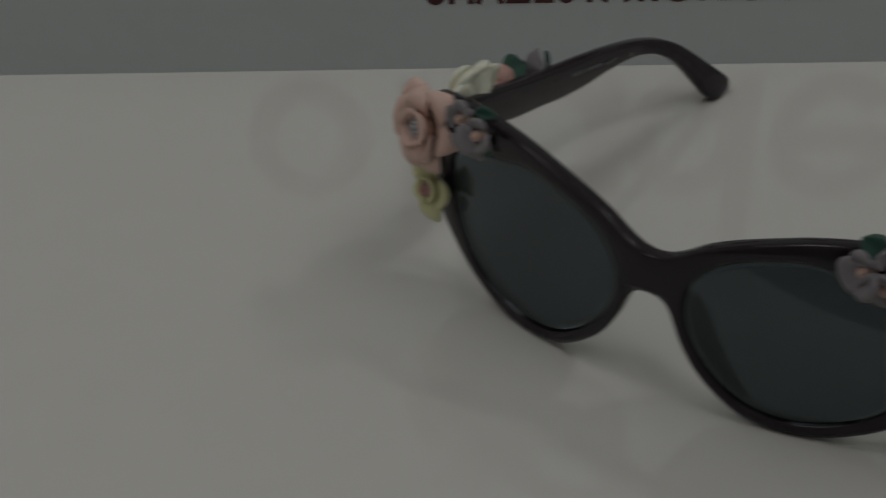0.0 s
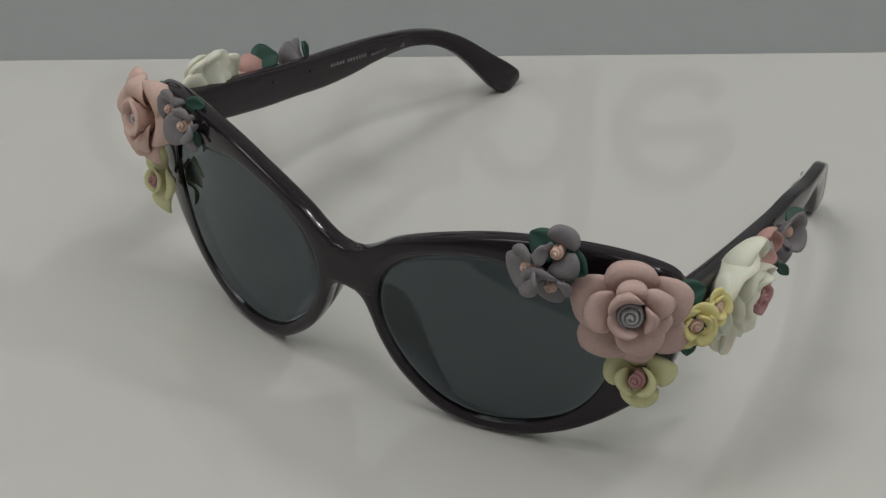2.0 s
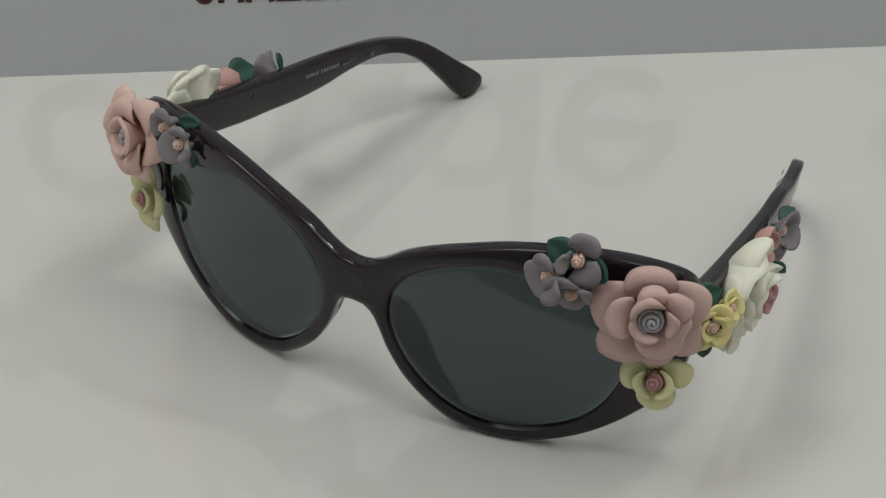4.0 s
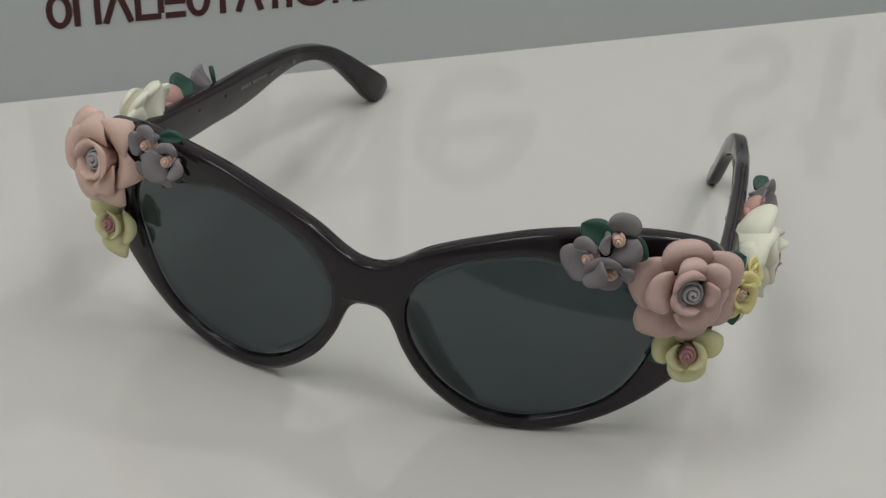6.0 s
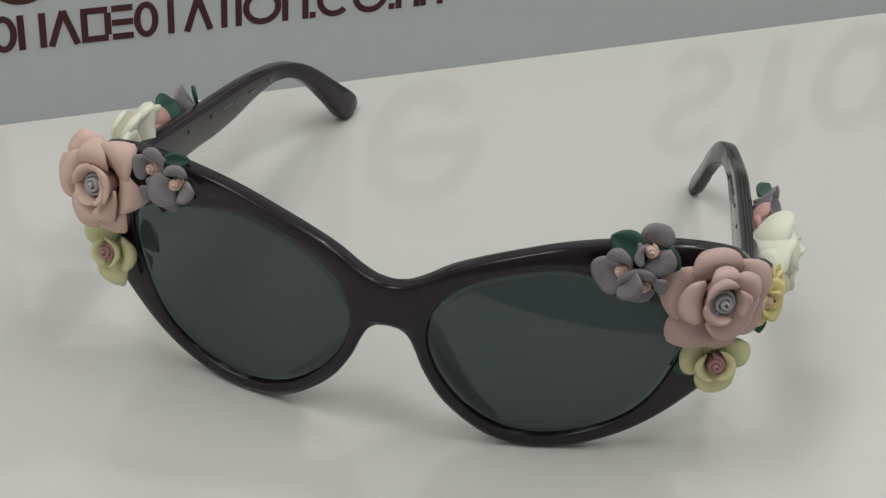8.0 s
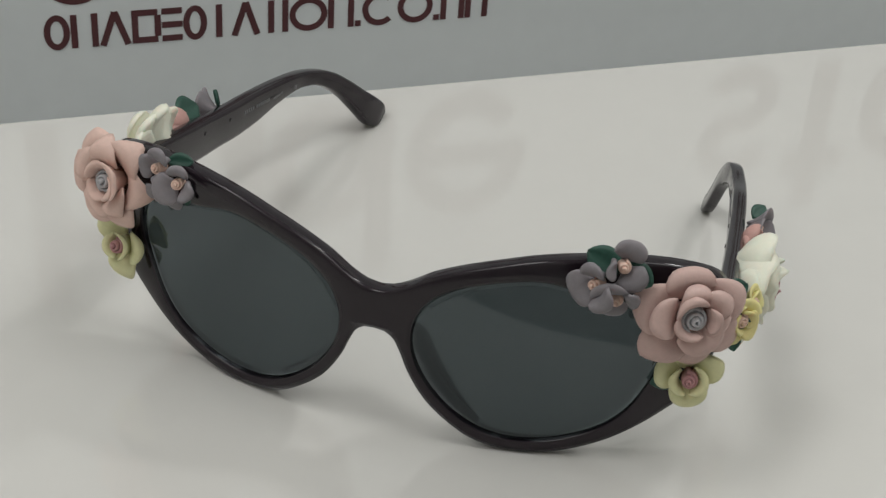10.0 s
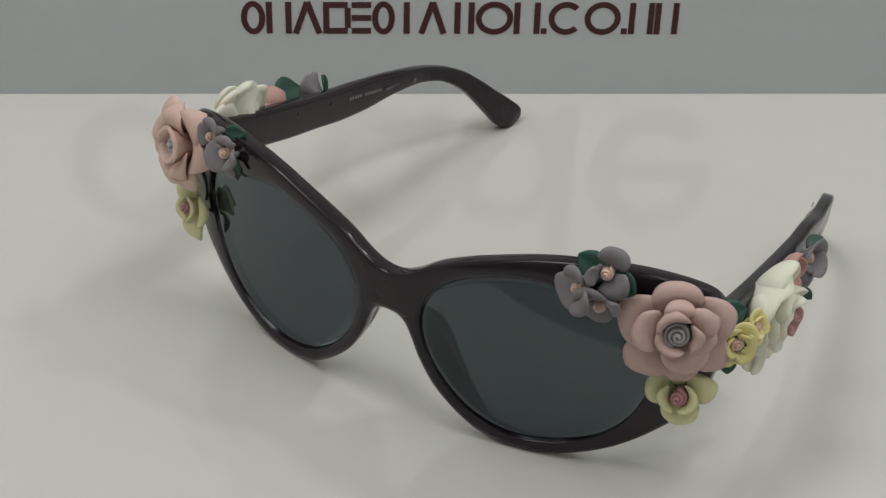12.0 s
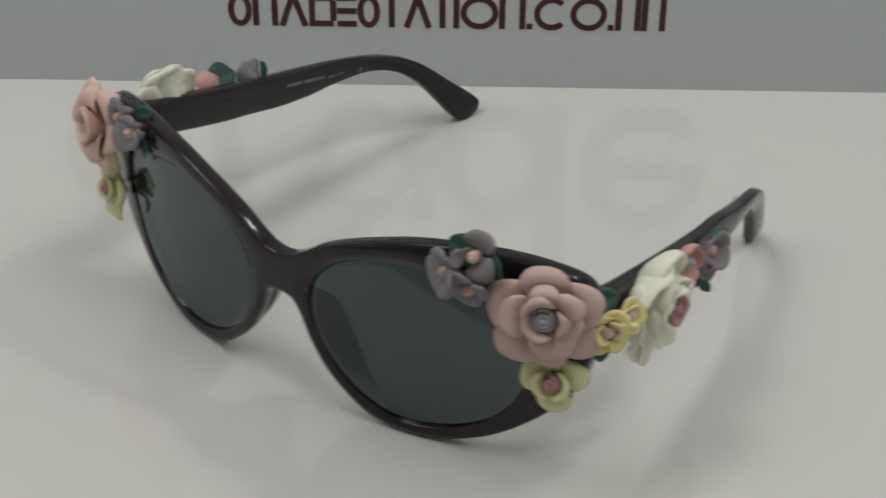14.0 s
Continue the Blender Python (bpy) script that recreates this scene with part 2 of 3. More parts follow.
def front_spot(u, v, z):
    """The same for the front, whose bridge sits a little off the middle of the flowers."""
    return spot(u - 0.0091, v, z)


def lens_edge(angle, grow=1.0):
    """The lens opening in the plane of the front, as a wavy circle."""
    r = 0.2187
    for k, (c, s) in enumerate(((-0.0296, -0.0382), (0.0252, 0.0113), (-0.0014, 0.0084), (0.0028, 0.004), (-0.004, 0.0045)), 1):
        r += c * math.cos(k * angle) + s * math.sin(k * angle)
    return Vector((0.36 + grow * r * math.cos(angle), 0.30 + grow * r * math.sin(angle)))


OUTER = smooth_curve([(0, 0.380), (0.028, 0.3845), (0.062, 0.402), (0.11, 0.4345), (0.172, 0.463), (0.238, 0.486), (0.303, 0.505), (0.37, 0.517), (0.45, 0.523), (0.53, 0.520), (0.60, 0.506), (0.645, 0.486),
                      (0.668, 0.450), (0.672, 0.40), (0.668, 0.33), (0.652, 0.255), (0.62, 0.192), (0.58, 0.148), (0.53, 0.105), (0.475, 0.070), (0.41, 0.043), (0.345, 0.0285), (0.28, 0.029),
                      (0.215, 0.046), (0.16, 0.082), (0.11, 0.131), (0.074, 0.190), (0.056, 0.235), (0.040, 0.268), (0.020, 0.285), (0, 0.289)], 12)


def crossing(loop, start, way):
    """Where a ray from inside a closed line of points meets it."""
    best = None
    for a, b in zip(loop, loop[1:] + loop[:1]):
        e = b - a
        det = way.x * -e.y + e.x * way.y
        if abs(det) < 1e-12:
            continue
        d = a - start
        t = (d.x * -e.y + e.x * d.y) / det
        s = (way.x * d.y - way.y * d.x) / det
        if t > 0 and -1e-6 <= s <= 1 + 1e-6:
            best = t if best is None else min(best, t)
    return start + way * best


def outline_normal(p):
    """Outward direction of the frame's outline beside a point on it."""
    i = min(range(len(OUTER)), key=lambda k: (OUTER[k] - p).length)
    if p.x < 0.004:
        return Vector((0, 1))
    t = (OUTER[min(i + 4, len(OUTER) - 1)] - OUTER[max(i - 4, 0)]).normalized()
    return Vector((-t.y, t.x))


def build_front():
    mid = Vector((0.33, 0.28))
    angles = sorted([2 * math.pi * (i + 0.31) / 220 for i in range(220)] + [math.atan2(z - mid.y, -mid.x) % (2 * math.pi) for z in (0.380, 0.289)])
    lens = [lens_edge(2 * math.pi * i / 360) for i in range(360)]
    rings = []
    for a in angles:
        way = Vector((math.cos(a), math.sin(a)))
        out, inn = crossing(OUTER, mid, way), crossing(lens, mid, way)
        d = (out - inn).normalized()
        seam = out.x < 0.0015
        corner = seam and out.y > 0.3795
        if seam and not corner and out.y > 0.36:
            continue
        k, nrm = 0.0 if seam and not corner else 1.0, d if out.x < 0.12 and out.y < 0.33 else outline_normal(out)
        ring = []
        for base, off, v in ((inn, 0.016, 0.040), (inn, 0.001, 0.012), (inn, 0, 0.0055), (inn, 0.0012, 0.0025), (inn, 0.0045, 0.0006), (inn, 0.010, -0.0005), (None, 0, -0.002), (out, -0.0075 * k, 0.0), (out, -0.0032 * k, 0.0012), (out, -0.0008 * k, 0.0040), (out, 0, 0.0085),
                             (out, 0, 0.018), (out, -0.001 * k, 0.034), (out, -0.006 * k, 0.042), (out, -0.016 * k, 0.045), (inn, 0.019, 0.044)):
            p = (inn + out) / 2 if base is None else base + (nrm if base is out else d) * off
            u = 0.0 if seam and base is out else p.x
            ring.append(front_spot(u, front_v(u, p.y) + v, p.y))
        rings.append(ring)
    bm = loft(rings, loop=True)
    bmesh.ops.delete(bm, geom=[f for f in bm.faces if all(v.co.x < -0.00091 + 1e-6 for v in f.verts)], context="FACES")
    old = bm.faces[:]
    made = bmesh.ops.duplicate(bm, geom=old)["geom"]
    for v in (g for g in made if isinstance(g, bmesh.types.BMVert)):
        v.co.x = -0.00182 - v.co.x
    bmesh.ops.remove_doubles(bm, verts=bm.verts, dist=2e-5)
    return bm


part("front_frame", build_front(), ACETATE, glasses, "glossy black acetate front with cat-eye corners")


def lens_v(u, z):
    """The lens is a shallow dome set into the rim."""
    return front_v(u, z) + 0.0014 + 0.20 * (z - 0.20) ** 2


def build_lens(side):
    bm = bmesh.new()
    n, k = 72, 10
    layers = []
    for back in (0, 0.008):
        rows = [[bm.verts.new(front_spot(side * 0.33, lens_v(0.33, 0.28) + back, 0.28))]]
        for j in range(1, k + 1):
            row = []
            for i in range(n):
                p = Vector((0.33, 0.28)).lerp(lens_edge(2 * math.pi * i / n, 1.018), j / k)
                row.append(bm.verts.new(front_spot(side * p.x, lens_v(p.x, p.y) + back, p.y)))
            rows.append(row)
        for i in range(n):
            bm.faces.new((rows[0][0], rows[1][i], rows[1][(i + 1) % n]))
            for j in range(1, k):
                bm.faces.new((rows[j][i], rows[j + 1][i], rows[j + 1][(i + 1) % n], rows[j][(i + 1) % n]))
        layers.append(rows[-1])
        if not back:
            fronts = list(bm.faces)
    for i in range(n):
        bm.faces.new((layers[0][i], layers[1][i], layers[1][(i + 1) % n], layers[0][(i + 1) % n]))
    for f in bm.faces:
        f.material_index = 1
    for f in fronts:
        f.material_index = 0
    return bm


def build_nose_pad(side):
    """A saddle of acetate behind the nose side of the rim, flaring towards the lens."""
    line = smooth_curve([(0.034, 0.290), (0.050, 0.246), (0.070, 0.192), (0.100, 0.142), (0.150, 0.094), (0.21, 0.056)], 5)
    rings = []
    for i, q in enumerate(line):
        f = i / (len(line) - 1)
        n = (Vector((0.33, 0.28)) - q).normalized()
        h = max(0.0, math.sin(math.pi * f**0.75)) ** 0.9
        ring = []
        for off, v in ((0.004, 0.030), (0.005 + 0.004 * h, 0.036 + 0.027 * h), (0.010 + 0.006 * h, 0.037 + 0.052 * h), (0.014 + 0.010 * h, 0.037 + 0.067 * h),
                       (0.022 + 0.010 * h, 0.036 + 0.064 * h), (0.026 + 0.006 * h, 0.035 + 0.039 * h), (0.030, 0.030)):
            p = q + n * off
            ring.append(front_spot(side * p.x, front_v(p.x, p.y) + v, p.y))
        rings.append(ring)
    return loft(rings)


def blob(rx, ry, rz, seg=14):
    bm = bmesh.new()
    bmesh.ops.create_uvsphere(bm, u_segments=seg, v_segments=seg // 2 + 2, radius=1, matrix=Matrix.Diagonal((rx, ry, rz, 1)))
    return bm


TEMPLE = [((0.09, 0.475), (0.09, 0.372)), ((0.216, 0.441), (0.216, 0.350)), ((0.313, 0.419), (0.31, 0.328)), ((0.413, 0.396), (0.41, 0.305)), ((0.518, 0.373), (0.515, 0.286)),
          ((0.62, 0.353), (0.62, 0.267)), ((0.73, 0.335), (0.72, 0.259)), ((0.84, 0.315), (0.82, 0.260)), ((0.95, 0.289), (0.915, 0.255)), ((1.04, 0.259), (0.995, 0.236)),
          ((1.10, 0.228), (1.050, 0.205)), ((1.15, 0.188), (1.098, 0.162)), ((1.207, 0.136), (1.140, 0.106)), ((1.260, 0.090), (1.177, 0.053)), ((1.286, 0.062), (1.200, 0.031)), ((1.283, 0.042), (1.222, 0.0265))]


# the other arm is bent further in at its end
TEMPLE_BENT = TEMPLE[:7] + [((0.84, 0.304), (0.82, 0.255)), ((0.94, 0.282), (0.905, 0.246)), ((1.0, 0.262), (0.955, 0.226)), ((1.05, 0.232), (0.995, 0.200)), ((1.09, 0.190), (1.032, 0.162)),
                            ((1.13, 0.132), (1.070, 0.106)), ((1.163, 0.080), (1.102, 0.056)), ((1.182, 0.052), (1.125, 0.033)), ((1.178, 0.036), (1.145, 0.0265))]


def temple_inside(v, side=-1):
    if side > 0:
        return float(np.interp(v, [0, 0.09, 0.2, 0.31, 0.46, 0.63, 0.825, 0.94, 1.02, 1.10, 1.18], [0.645, 0.641, 0.634, 0.628, 0.617, 0.605, 0.584, 0.563, 0.542, 0.515, 0.484]))
    return float(np.interp(v, [0, 0.5, 0.66, 0.8, 0.96, 1.03, 1.1, 1.2, 1.3], [0.608, 0.601, 0.594, 0.583, 0.566, 0.547, 0.519, 0.468, 0.43]))


def build_temple(side):
    tops, bottoms = (smooth_curve([s[k] for s in (TEMPLE_BENT if side > 0 else TEMPLE)], 4) for k in (0, 1))
    rings = []
    for i, (a, b) in enumerate(zip(tops, bottoms)):
        f = i / (len(tops) - 1)
        thick = 0.036 - 0.008 * f if side > 0 else 0.046 - 0.010 * f
        if i == len(tops) - 1:
            a, b, thick = a.lerp(b, 0.1), b.lerp(a, 0.1), thick * 0.75
        u0 = temple_inside((a.x + b.x) / 2, side)
        r, h = 0.22 * thick, (a - b).length
        d = (a - b).normalized()
        ring = []
        for across, along in ((0, r), (0.3 * r, 0.3 * r), (r, 0), (thick - r, 0), (thick - 0.3 * r, 0.3 * r), (thick, r), (thick, h - r), (thick - 0.3 * r, h - 0.3 * r), (thick - r, h), (r, h), (0.3 * r, h - 0.3 * r), (0, h - r)):
            p = b + d * along
            back = p.x + (0.012 * min(1, max(0, (p.x - 0.8) / 0.25)) if side < 0 else 0)
            ring.append(spot(side * (u0 + across), back, p.y))
        rings.append(ring)
    return loft(rings)


def print_bar(parent, side, v, z, length, height, lean):
    bm = box(0.00008, length * S, height * S)
    part("print_mark", bm, GILT, parent, smooth=False, m=Matrix.Translation(spot(side * (temple_inside(v, side) - 0.0004), v, z)) @ pose(0, 0, 0, lean))


for side in (-1, 1):
    lens = part("lens", build_lens(side), LENS, glasses, "dark smoky grey-green lens")
    lens.data.materials.append(LENS_BACK)
    temple = part("temple", build_temple(side), ACETATE, glasses, "glossy black acetate temple arm, unfolded")
    part("nose_pad", build_nose_pad(side), ACETATE, glasses)
    hinge = part("hinge", box(0.0025, 0.006, 0.004, 0.0006), STEEL, glasses, m=Matrix.Translation(spot(side * (0.632 if side > 0 else 0.600), 0.125, 0.435)))
    part("rivet", blob(0.00018, 0.0005, 0.0005, 10), ACETATE, temple, m=Matrix.Translation(spot(side * (temple_inside(0.44, side) - 0.0004), 0.44, 0.362)))
    part("rivet", blob(0.00018, 0.0005, 0.0005, 10), ACETATE, temple, m=Matrix.Translation(spot(side * (temple_inside(0.57, side) - 0.0004), 0.57, 0.336)))
    # small pale lettering inside the arm; the maker's name as bars
    v = 0.648
    for n in (5, 7):
        for i in range(n):
            print_bar(temple, side, v, 0.327 - (v - 0.6) * 0.17, 0.0072, 0.0085, -9)
            v += 0.0105
        v += 0.008
    for words, at_v, size in (("MADE IN ITALY", 0.785, 0.00105), ("CE", 0.895, 0.00140)):
        cu = bpy.data.curves.new("print_text", "FONT")
        cu.body, cu.size, cu.extrude = words, size, 0.00003
        cu.materials.append(GILT)
        t = new("print_text", cu)
        t.parent = temple
        turn = Matrix(((0, 0, 1), (1, 0, 0), (0, 1, 0))).to_4x4() if side < 0 else Matrix(((0, 0, -1), (-1, 0, 0), (0, 1, 0))).to_4x4()
        z = 0.291 if words == "MADE IN ITALY" else 0.272
        slope = Matrix.Rotation(radians(-9 if side < 0 else 9), 4, "Z")
        at = at_v if side < 0 else at_v + len(words) * size * 6.2
        t.matrix_basis = Matrix.Translation(spot(side * (temple_inside(at_v + 0.03, side) - 0.003), at, z)) @ turn @ slope


# ---- clay flowers ----
def skin(grid, thick):
    """A closed sheet with rounded edges over rows of points, in the glasses' units."""
    nb, na = len(grid) - 1, len(grid[0]) - 1
    bm = bmesh.new()
    sides = []
    for sgn in (-1, 1):
        rows = []
        for j in range(nb + 1):
            row = []
            for i in range(na + 1):
                du = grid[j][min(i + 1, na)] - grid[j][max(i - 1, 0)]
                dv = grid[min(j + 1, nb)][i] - grid[max(j - 1, 0)][i]
                nrm = du.cross(dv)
                nrm = nrm.normalized() if nrm.length > 1e-9 else Vector((0, 0, 1))
                e = max(abs(2 * i / na - 1) ** 4, (j / nb) ** 6)
                row.append(bm.verts.new((grid[j][i] + nrm * sgn * thick * 0.5 * math.sqrt(max(0.06, 1 - e))) * S))
            rows.append(row)
        for j in range(nb):
            for i in range(na):
                bm.faces.new((rows[j][i], rows[j][i + 1], rows[j + 1][i + 1], rows[j + 1][i]))
        sides.append(rows)
    a, b = sides
    rim = [(0, i) for i in range(na)] + [(j, na) for j in range(nb)] + [(nb, i) for i in range(na, 0, -1)] + [(j, 0) for j in range(nb, 0, -1)]
    for (j0, i0), (j1, i1) in zip(rim, rim[1:] + rim[:1]):
        bm.faces.new((a[j0][i0], a[j1][i1], b[j1][i1], b[j0][i0]))
    return bm


def petal_mesh(name, material_, r0, length, spread, rise0, rise1, thick, droop=0.0, tip=0.0, wave=0.0, seed=0, cup=0.0, full=0.40, flute=0.0):
    """A petal that starts r0 from the flower's axis and climbs at rise0, ending at rise1 degrees. Lengths in hundredths of a metre times ten."""
    rng = random.Random(seed)
    ph = [rng.uniform(0, 6.28) for _ in range(3)]
    na, nb = 12, 9
    path = []
    r, z = r0, 0.0
    steps = 40
    for j in range(steps + 1):
        path.append((r, z))
        phi = radians(rise0 + (rise1 - rise0) * ((j + 0.5) / steps) ** 1.3)
        r += length / steps * math.cos(phi)
        z += length / steps * math.sin(phi)
    grid = []
    for j in range(nb + 1):
        row = []
        for i in range(na + 1):
            a = 2 * i / na - 1
            b = j / nb * (1 - full * abs(a) ** 2.6 + 0.035 * math.sin(4.2 * a + ph[2]) * (1 - abs(a)))
            k = min(b, 1.0) * steps
            lo = min(int(k), steps - 1)
            r, z = (p + (q - p) * (k - lo) for p, q in zip(path[lo], path[lo + 1]))
            g = 0.62 + 0.38 * math.sin(math.pi * min(0.5, b * 0.75)) - 0.10 * b**3
            ang = a * radians(spread) * g
            rr = r + droop * a * a * b + wave * math.sin(3 * a + ph[0]) * b + tip * max(0, 1 - 1.8 * abs(a)) * b**4
            zz = z + flute * math.sin(9 * a + ph[2]) * b + cup * a * a * b + wave * math.sin(2.3 * a + ph[1] + 2 * b) * b
            row.append(Vector((rr * math.cos(ang), rr * math.sin(ang), zz)))
        grid.append(row)
    return mesh_of(skin(grid, thick), name, material_)


def shell_petal(material_, half, inner, outer, base, rim, belly=0.35, tip=0.04, lip=0.010, side=0.0, wave=0.004, thick=0.0085, seed=0):
    """A broad petal round the flower's axis: it climbs from base to rim, flares out and rolls back at the lip."""
    rng = random.Random(seed)
    ph = [rng.uniform(0, 6.28) for _ in range(3)]
    na, nb = 14, 10
    p0, p1, p2 = Vector((inner, base)), Vector((inner + (outer - inner) * belly, base + (rim - base) * 1.04)), Vector((outer, rim))
    grid = []
    for j in range(nb + 1):
        row = []
        for i in range(na + 1):
            a = 2 * i / na - 1
            reach = 1 - 0.36 * abs(a) ** 2.6 + tip * max(0, 1 - 1.3 * abs(a + 0.12 * math.sin(ph[0]))) ** 1.6 + 0.025 * math.sin(5 * a + ph[1])
            t = j / nb * reach
            q = p0 * (1 - t) ** 2 + p1 * (2 * t * (1 - t)) + p2 * t * t
            roll = max(0.0, t - 0.72) / 0.28
            ang = a * radians(half) * (0.60 + 0.40 * math.sin(math.pi / 2 * min(1, 1.4 * t)))
            z = q.y - lip * roll * roll + side * a * a * t + wave * math.sin(3 * a + ph[2]) * t * t - 1.1 * lip * abs(a) ** 3 * t
            row.append(Vector((q.x * math.cos(ang), q.x * math.sin(ang), z)))
        grid.append(row)
    return mesh_of(skin(grid, thick), "petal", material_)


def spiral_mesh(name, material_, radius, height, turns, thick):
    """A rolled strip of clay: the flower's heart."""
    rings = []
    n = int(turns * 20)
    for i in range(n + 1):
        f = i / n
        a, r = f * turns * 2 * math.pi, radius * (0.08 + 0.92 * f)
        way, h = Vector((math.cos(a), math.sin(a), 0)), height * (1.0 - 0.35 * f)
        t = thick / 2
        rings.append([(way * (r + x) + Vector((0, 0, z))) * S for x, z in ((-t, 0), (t, 0), (t * 1.1, h * 0.8), (t * 0.7, h - t * 0.4), (0, h), (-t * 0.7, h - t * 0.4), (-t * 1.1, h * 0.8))])
    return mesh_of(loft(rings), name, material_)


def leaf_mesh(name, material_, length, width, thick, bend):
    bm = bmesh.new()
    nb, na = 12, 6
    layers = []
    for sgn in (-1, 1):
        rows = []
        for j in range(nb + 1):
            b = j / nb
            w = width * 0.5 * max(0.03, math.sin(math.pi * b**0.95)) ** 0.62
            row = []
            for i in range(na + 1):
                a = 2 * i / na - 1
                groove = -0.12 * thick * max(0, 1 - 4 * abs(a))
                z = bend * b * b + 0.25 * abs(a) * w + sgn * (thick * 0.5 + (groove if sgn > 0 else 0)) * math.sqrt(max(0.08, 1 - a**4))
                row.append(bm.verts.new(Vector((b * length, a * w, z)) * S))
            rows.append(row)
        for j in range(nb):
            for i in range(na):
                bm.faces.new((rows[j][i], rows[j][i + 1], rows[j + 1][i + 1], rows[j + 1][i]))
        layers.append(rows)
    a, b = layers
    rim = [(0, i) for i in range(na)] + [(j, na) for j in range(nb)] + [(nb, i) for i in range(na, 0, -1)] + [(j, 0) for j in range(nb, 0, -1)]
    for (j0, i0), (j1, i1) in zip(rim, rim[1:] + rim[:1]):
        bm.faces.new((a[j0][i0], a[j1][i1], b[j1][i1], b[j0][i0]))
    return mesh_of(bm, name, material_)


def petals(count, material_, *shape, seed=0, **more):
    return [petal_mesh("petal", material_, *shape, seed=seed + k, **more) for k in range(count)]


PETALS = {
    "lemon_outer": petals(3, LEMON, 0.012, 0.056, 66, 62, 10, 0.012, -0.003, 0.0, 0.004, seed=30, cup=0.008, full=0.28),
    "lemon_inner": petals(2, LEMON, 0.018, 0.040, 84, 86, 50, 0.010, -0.002, 0.0, 0.002, seed=34),
    "grey_outer": petals(3, GREY, 0.012, 0.076, 74, 70, 30, 0.0115, 0.0, 0.003, 0.006, seed=40, cup=0.016, full=0.32),
    "white_outer": petals(4, WHITE, 0.026, 0.112, 58, 8, 80, 0.013, -0.006, 0.0, 0.010, seed=50, cup=0.010, full=0.26, flute=0.003),
    "white_inner": petals(3, WHITE, 0.024, 0.092, 62, 40, 92, 0.012, -0.004, 0.003, 0.009, seed=55, cup=0.008, full=0.28, flute=0.003),
    "white_low": petals(4, WHITE, 0.040, 0.096, 30, 30, -10, 0.014, -0.004, 0.004, 0.010, seed=57, flute=0.006),
    "coral_wedge": petals(2, ROSY, 0.012, 0.060, 74, 60, 88, 0.014, 0.0, 0.004, 0.004, seed=62),
    "coral_outer": petals(2, CORAL, 0.010, 0.074, 60, 12, 98, 0.012, -0.003, 0.0, 0.003, seed=60),
}
HEARTS = {
    "slate": spiral_mesh("heart", SLATE, 0.0255, 0.058, 2.7, 0.0076),
    "rosy": spiral_mesh("heart", ROSY, 0.0165, 0.052, 2.3, 0.0066),
    "peach": spiral_mesh("heart", PEACH, 0.0160, 0.036, 2.2, 0.0062),
    "tiny_peach": spiral_mesh("heart", PEACH, 0.0122, 0.036, 2.2, 0.0050),
    "coral": spiral_mesh("heart", CORAL, 0.030, 0.060, 1.8, 0.014),
    "grey": spiral_mesh("heart", SLATE, 0.014, 0.036, 2.2, 0.0065),
}
LEAVES = [leaf_mesh("leaf", GREEN, 0.088, 0.074, 0.015, 0.010), leaf_mesh("leaf", GREEN, 0.085, 0.055, 0.014, 0.012), leaf_mesh("leaf", GREEN, 0.06, 0.04, 0.012, 0.008)]


def aim(u, v, z, axis, spin=0.0):
    """A pose on the glasses with its z axis along axis."""
    q = Vector(axis).normalized().to_track_quat("Z", "Y")
    return Matrix.Translation(spot(u, v, z)) @ q.to_matrix().to_4x4() @ Matrix.Rotation(radians(spin), 4, "Z")


def flower(name, label, place, axis, spin, heart, heart_lift, rings, scale=1.0):
    """rings: (petal kind, angle and size of each petal round the axis, lift)."""
    u, v, z = place
    base = Matrix.Scale(scale, 4)
    f = part(name, HEARTS[heart], None, glasses, label, m=aim(u, v, z, axis, spin) @ base @ Matrix.Translation((0, 0, heart_lift * S)))
    rng = random.Random(hash_of(name, u, v))
    for kind, around, lift in rings:
        for i, (start, size) in enumerate(around):
            me = PETALS[kind][i % len(PETALS[kind])]
            turn = Matrix.Rotation(radians(start + rng.uniform(-3, 3)), 4, "Z")
            tilt = Matrix.Rotation(radians(rng.uniform(-5, 5)), 4, "Y")
            part("petal", me, None, f, m=Matrix.Translation((0, 0, (lift - heart_lift + 0.004 * (i % 2)) * S)) @ turn @ tilt @ Matrix.Scale(size, 4))
    return f


def shell_flower(name, label, place, axis, heart, heart_lift, material_, shells):
    """A flower whose petals are each shaped on their own: (angle, half width, inner, outer, base, rim, more)."""
    f = part(name, HEARTS[heart], None, glasses, label, m=aim(*place, axis) @ Matrix.Translation((0, 0, heart_lift * S)))
    for i, (around, half, inner, outer, base, rim, more) in enumerate(shells):
        me = shell_petal(material_, half, inner, outer, base, rim, seed=i + len(shells) * 7, **more)
        part("petal", me, None, f, m=Matrix.Translation((0, 0, -heart_lift * S)) @ Matrix.Rotation(radians(around), 4, "Z"))
    return f


def hash_of(name, u, v):
    return len(name) * 1000 + int(abs(u) * 777) + int(abs(v) * 333) + (5 if u < 0 else 0)


def leaf(place, axis, spin, size=0, scale=1.0):
    part("leaf", LEAVES[size + 1], None, glasses, "dark green clay leaf", m=aim(*place, axis, spin) @ Matrix.Scale(scale, 4))


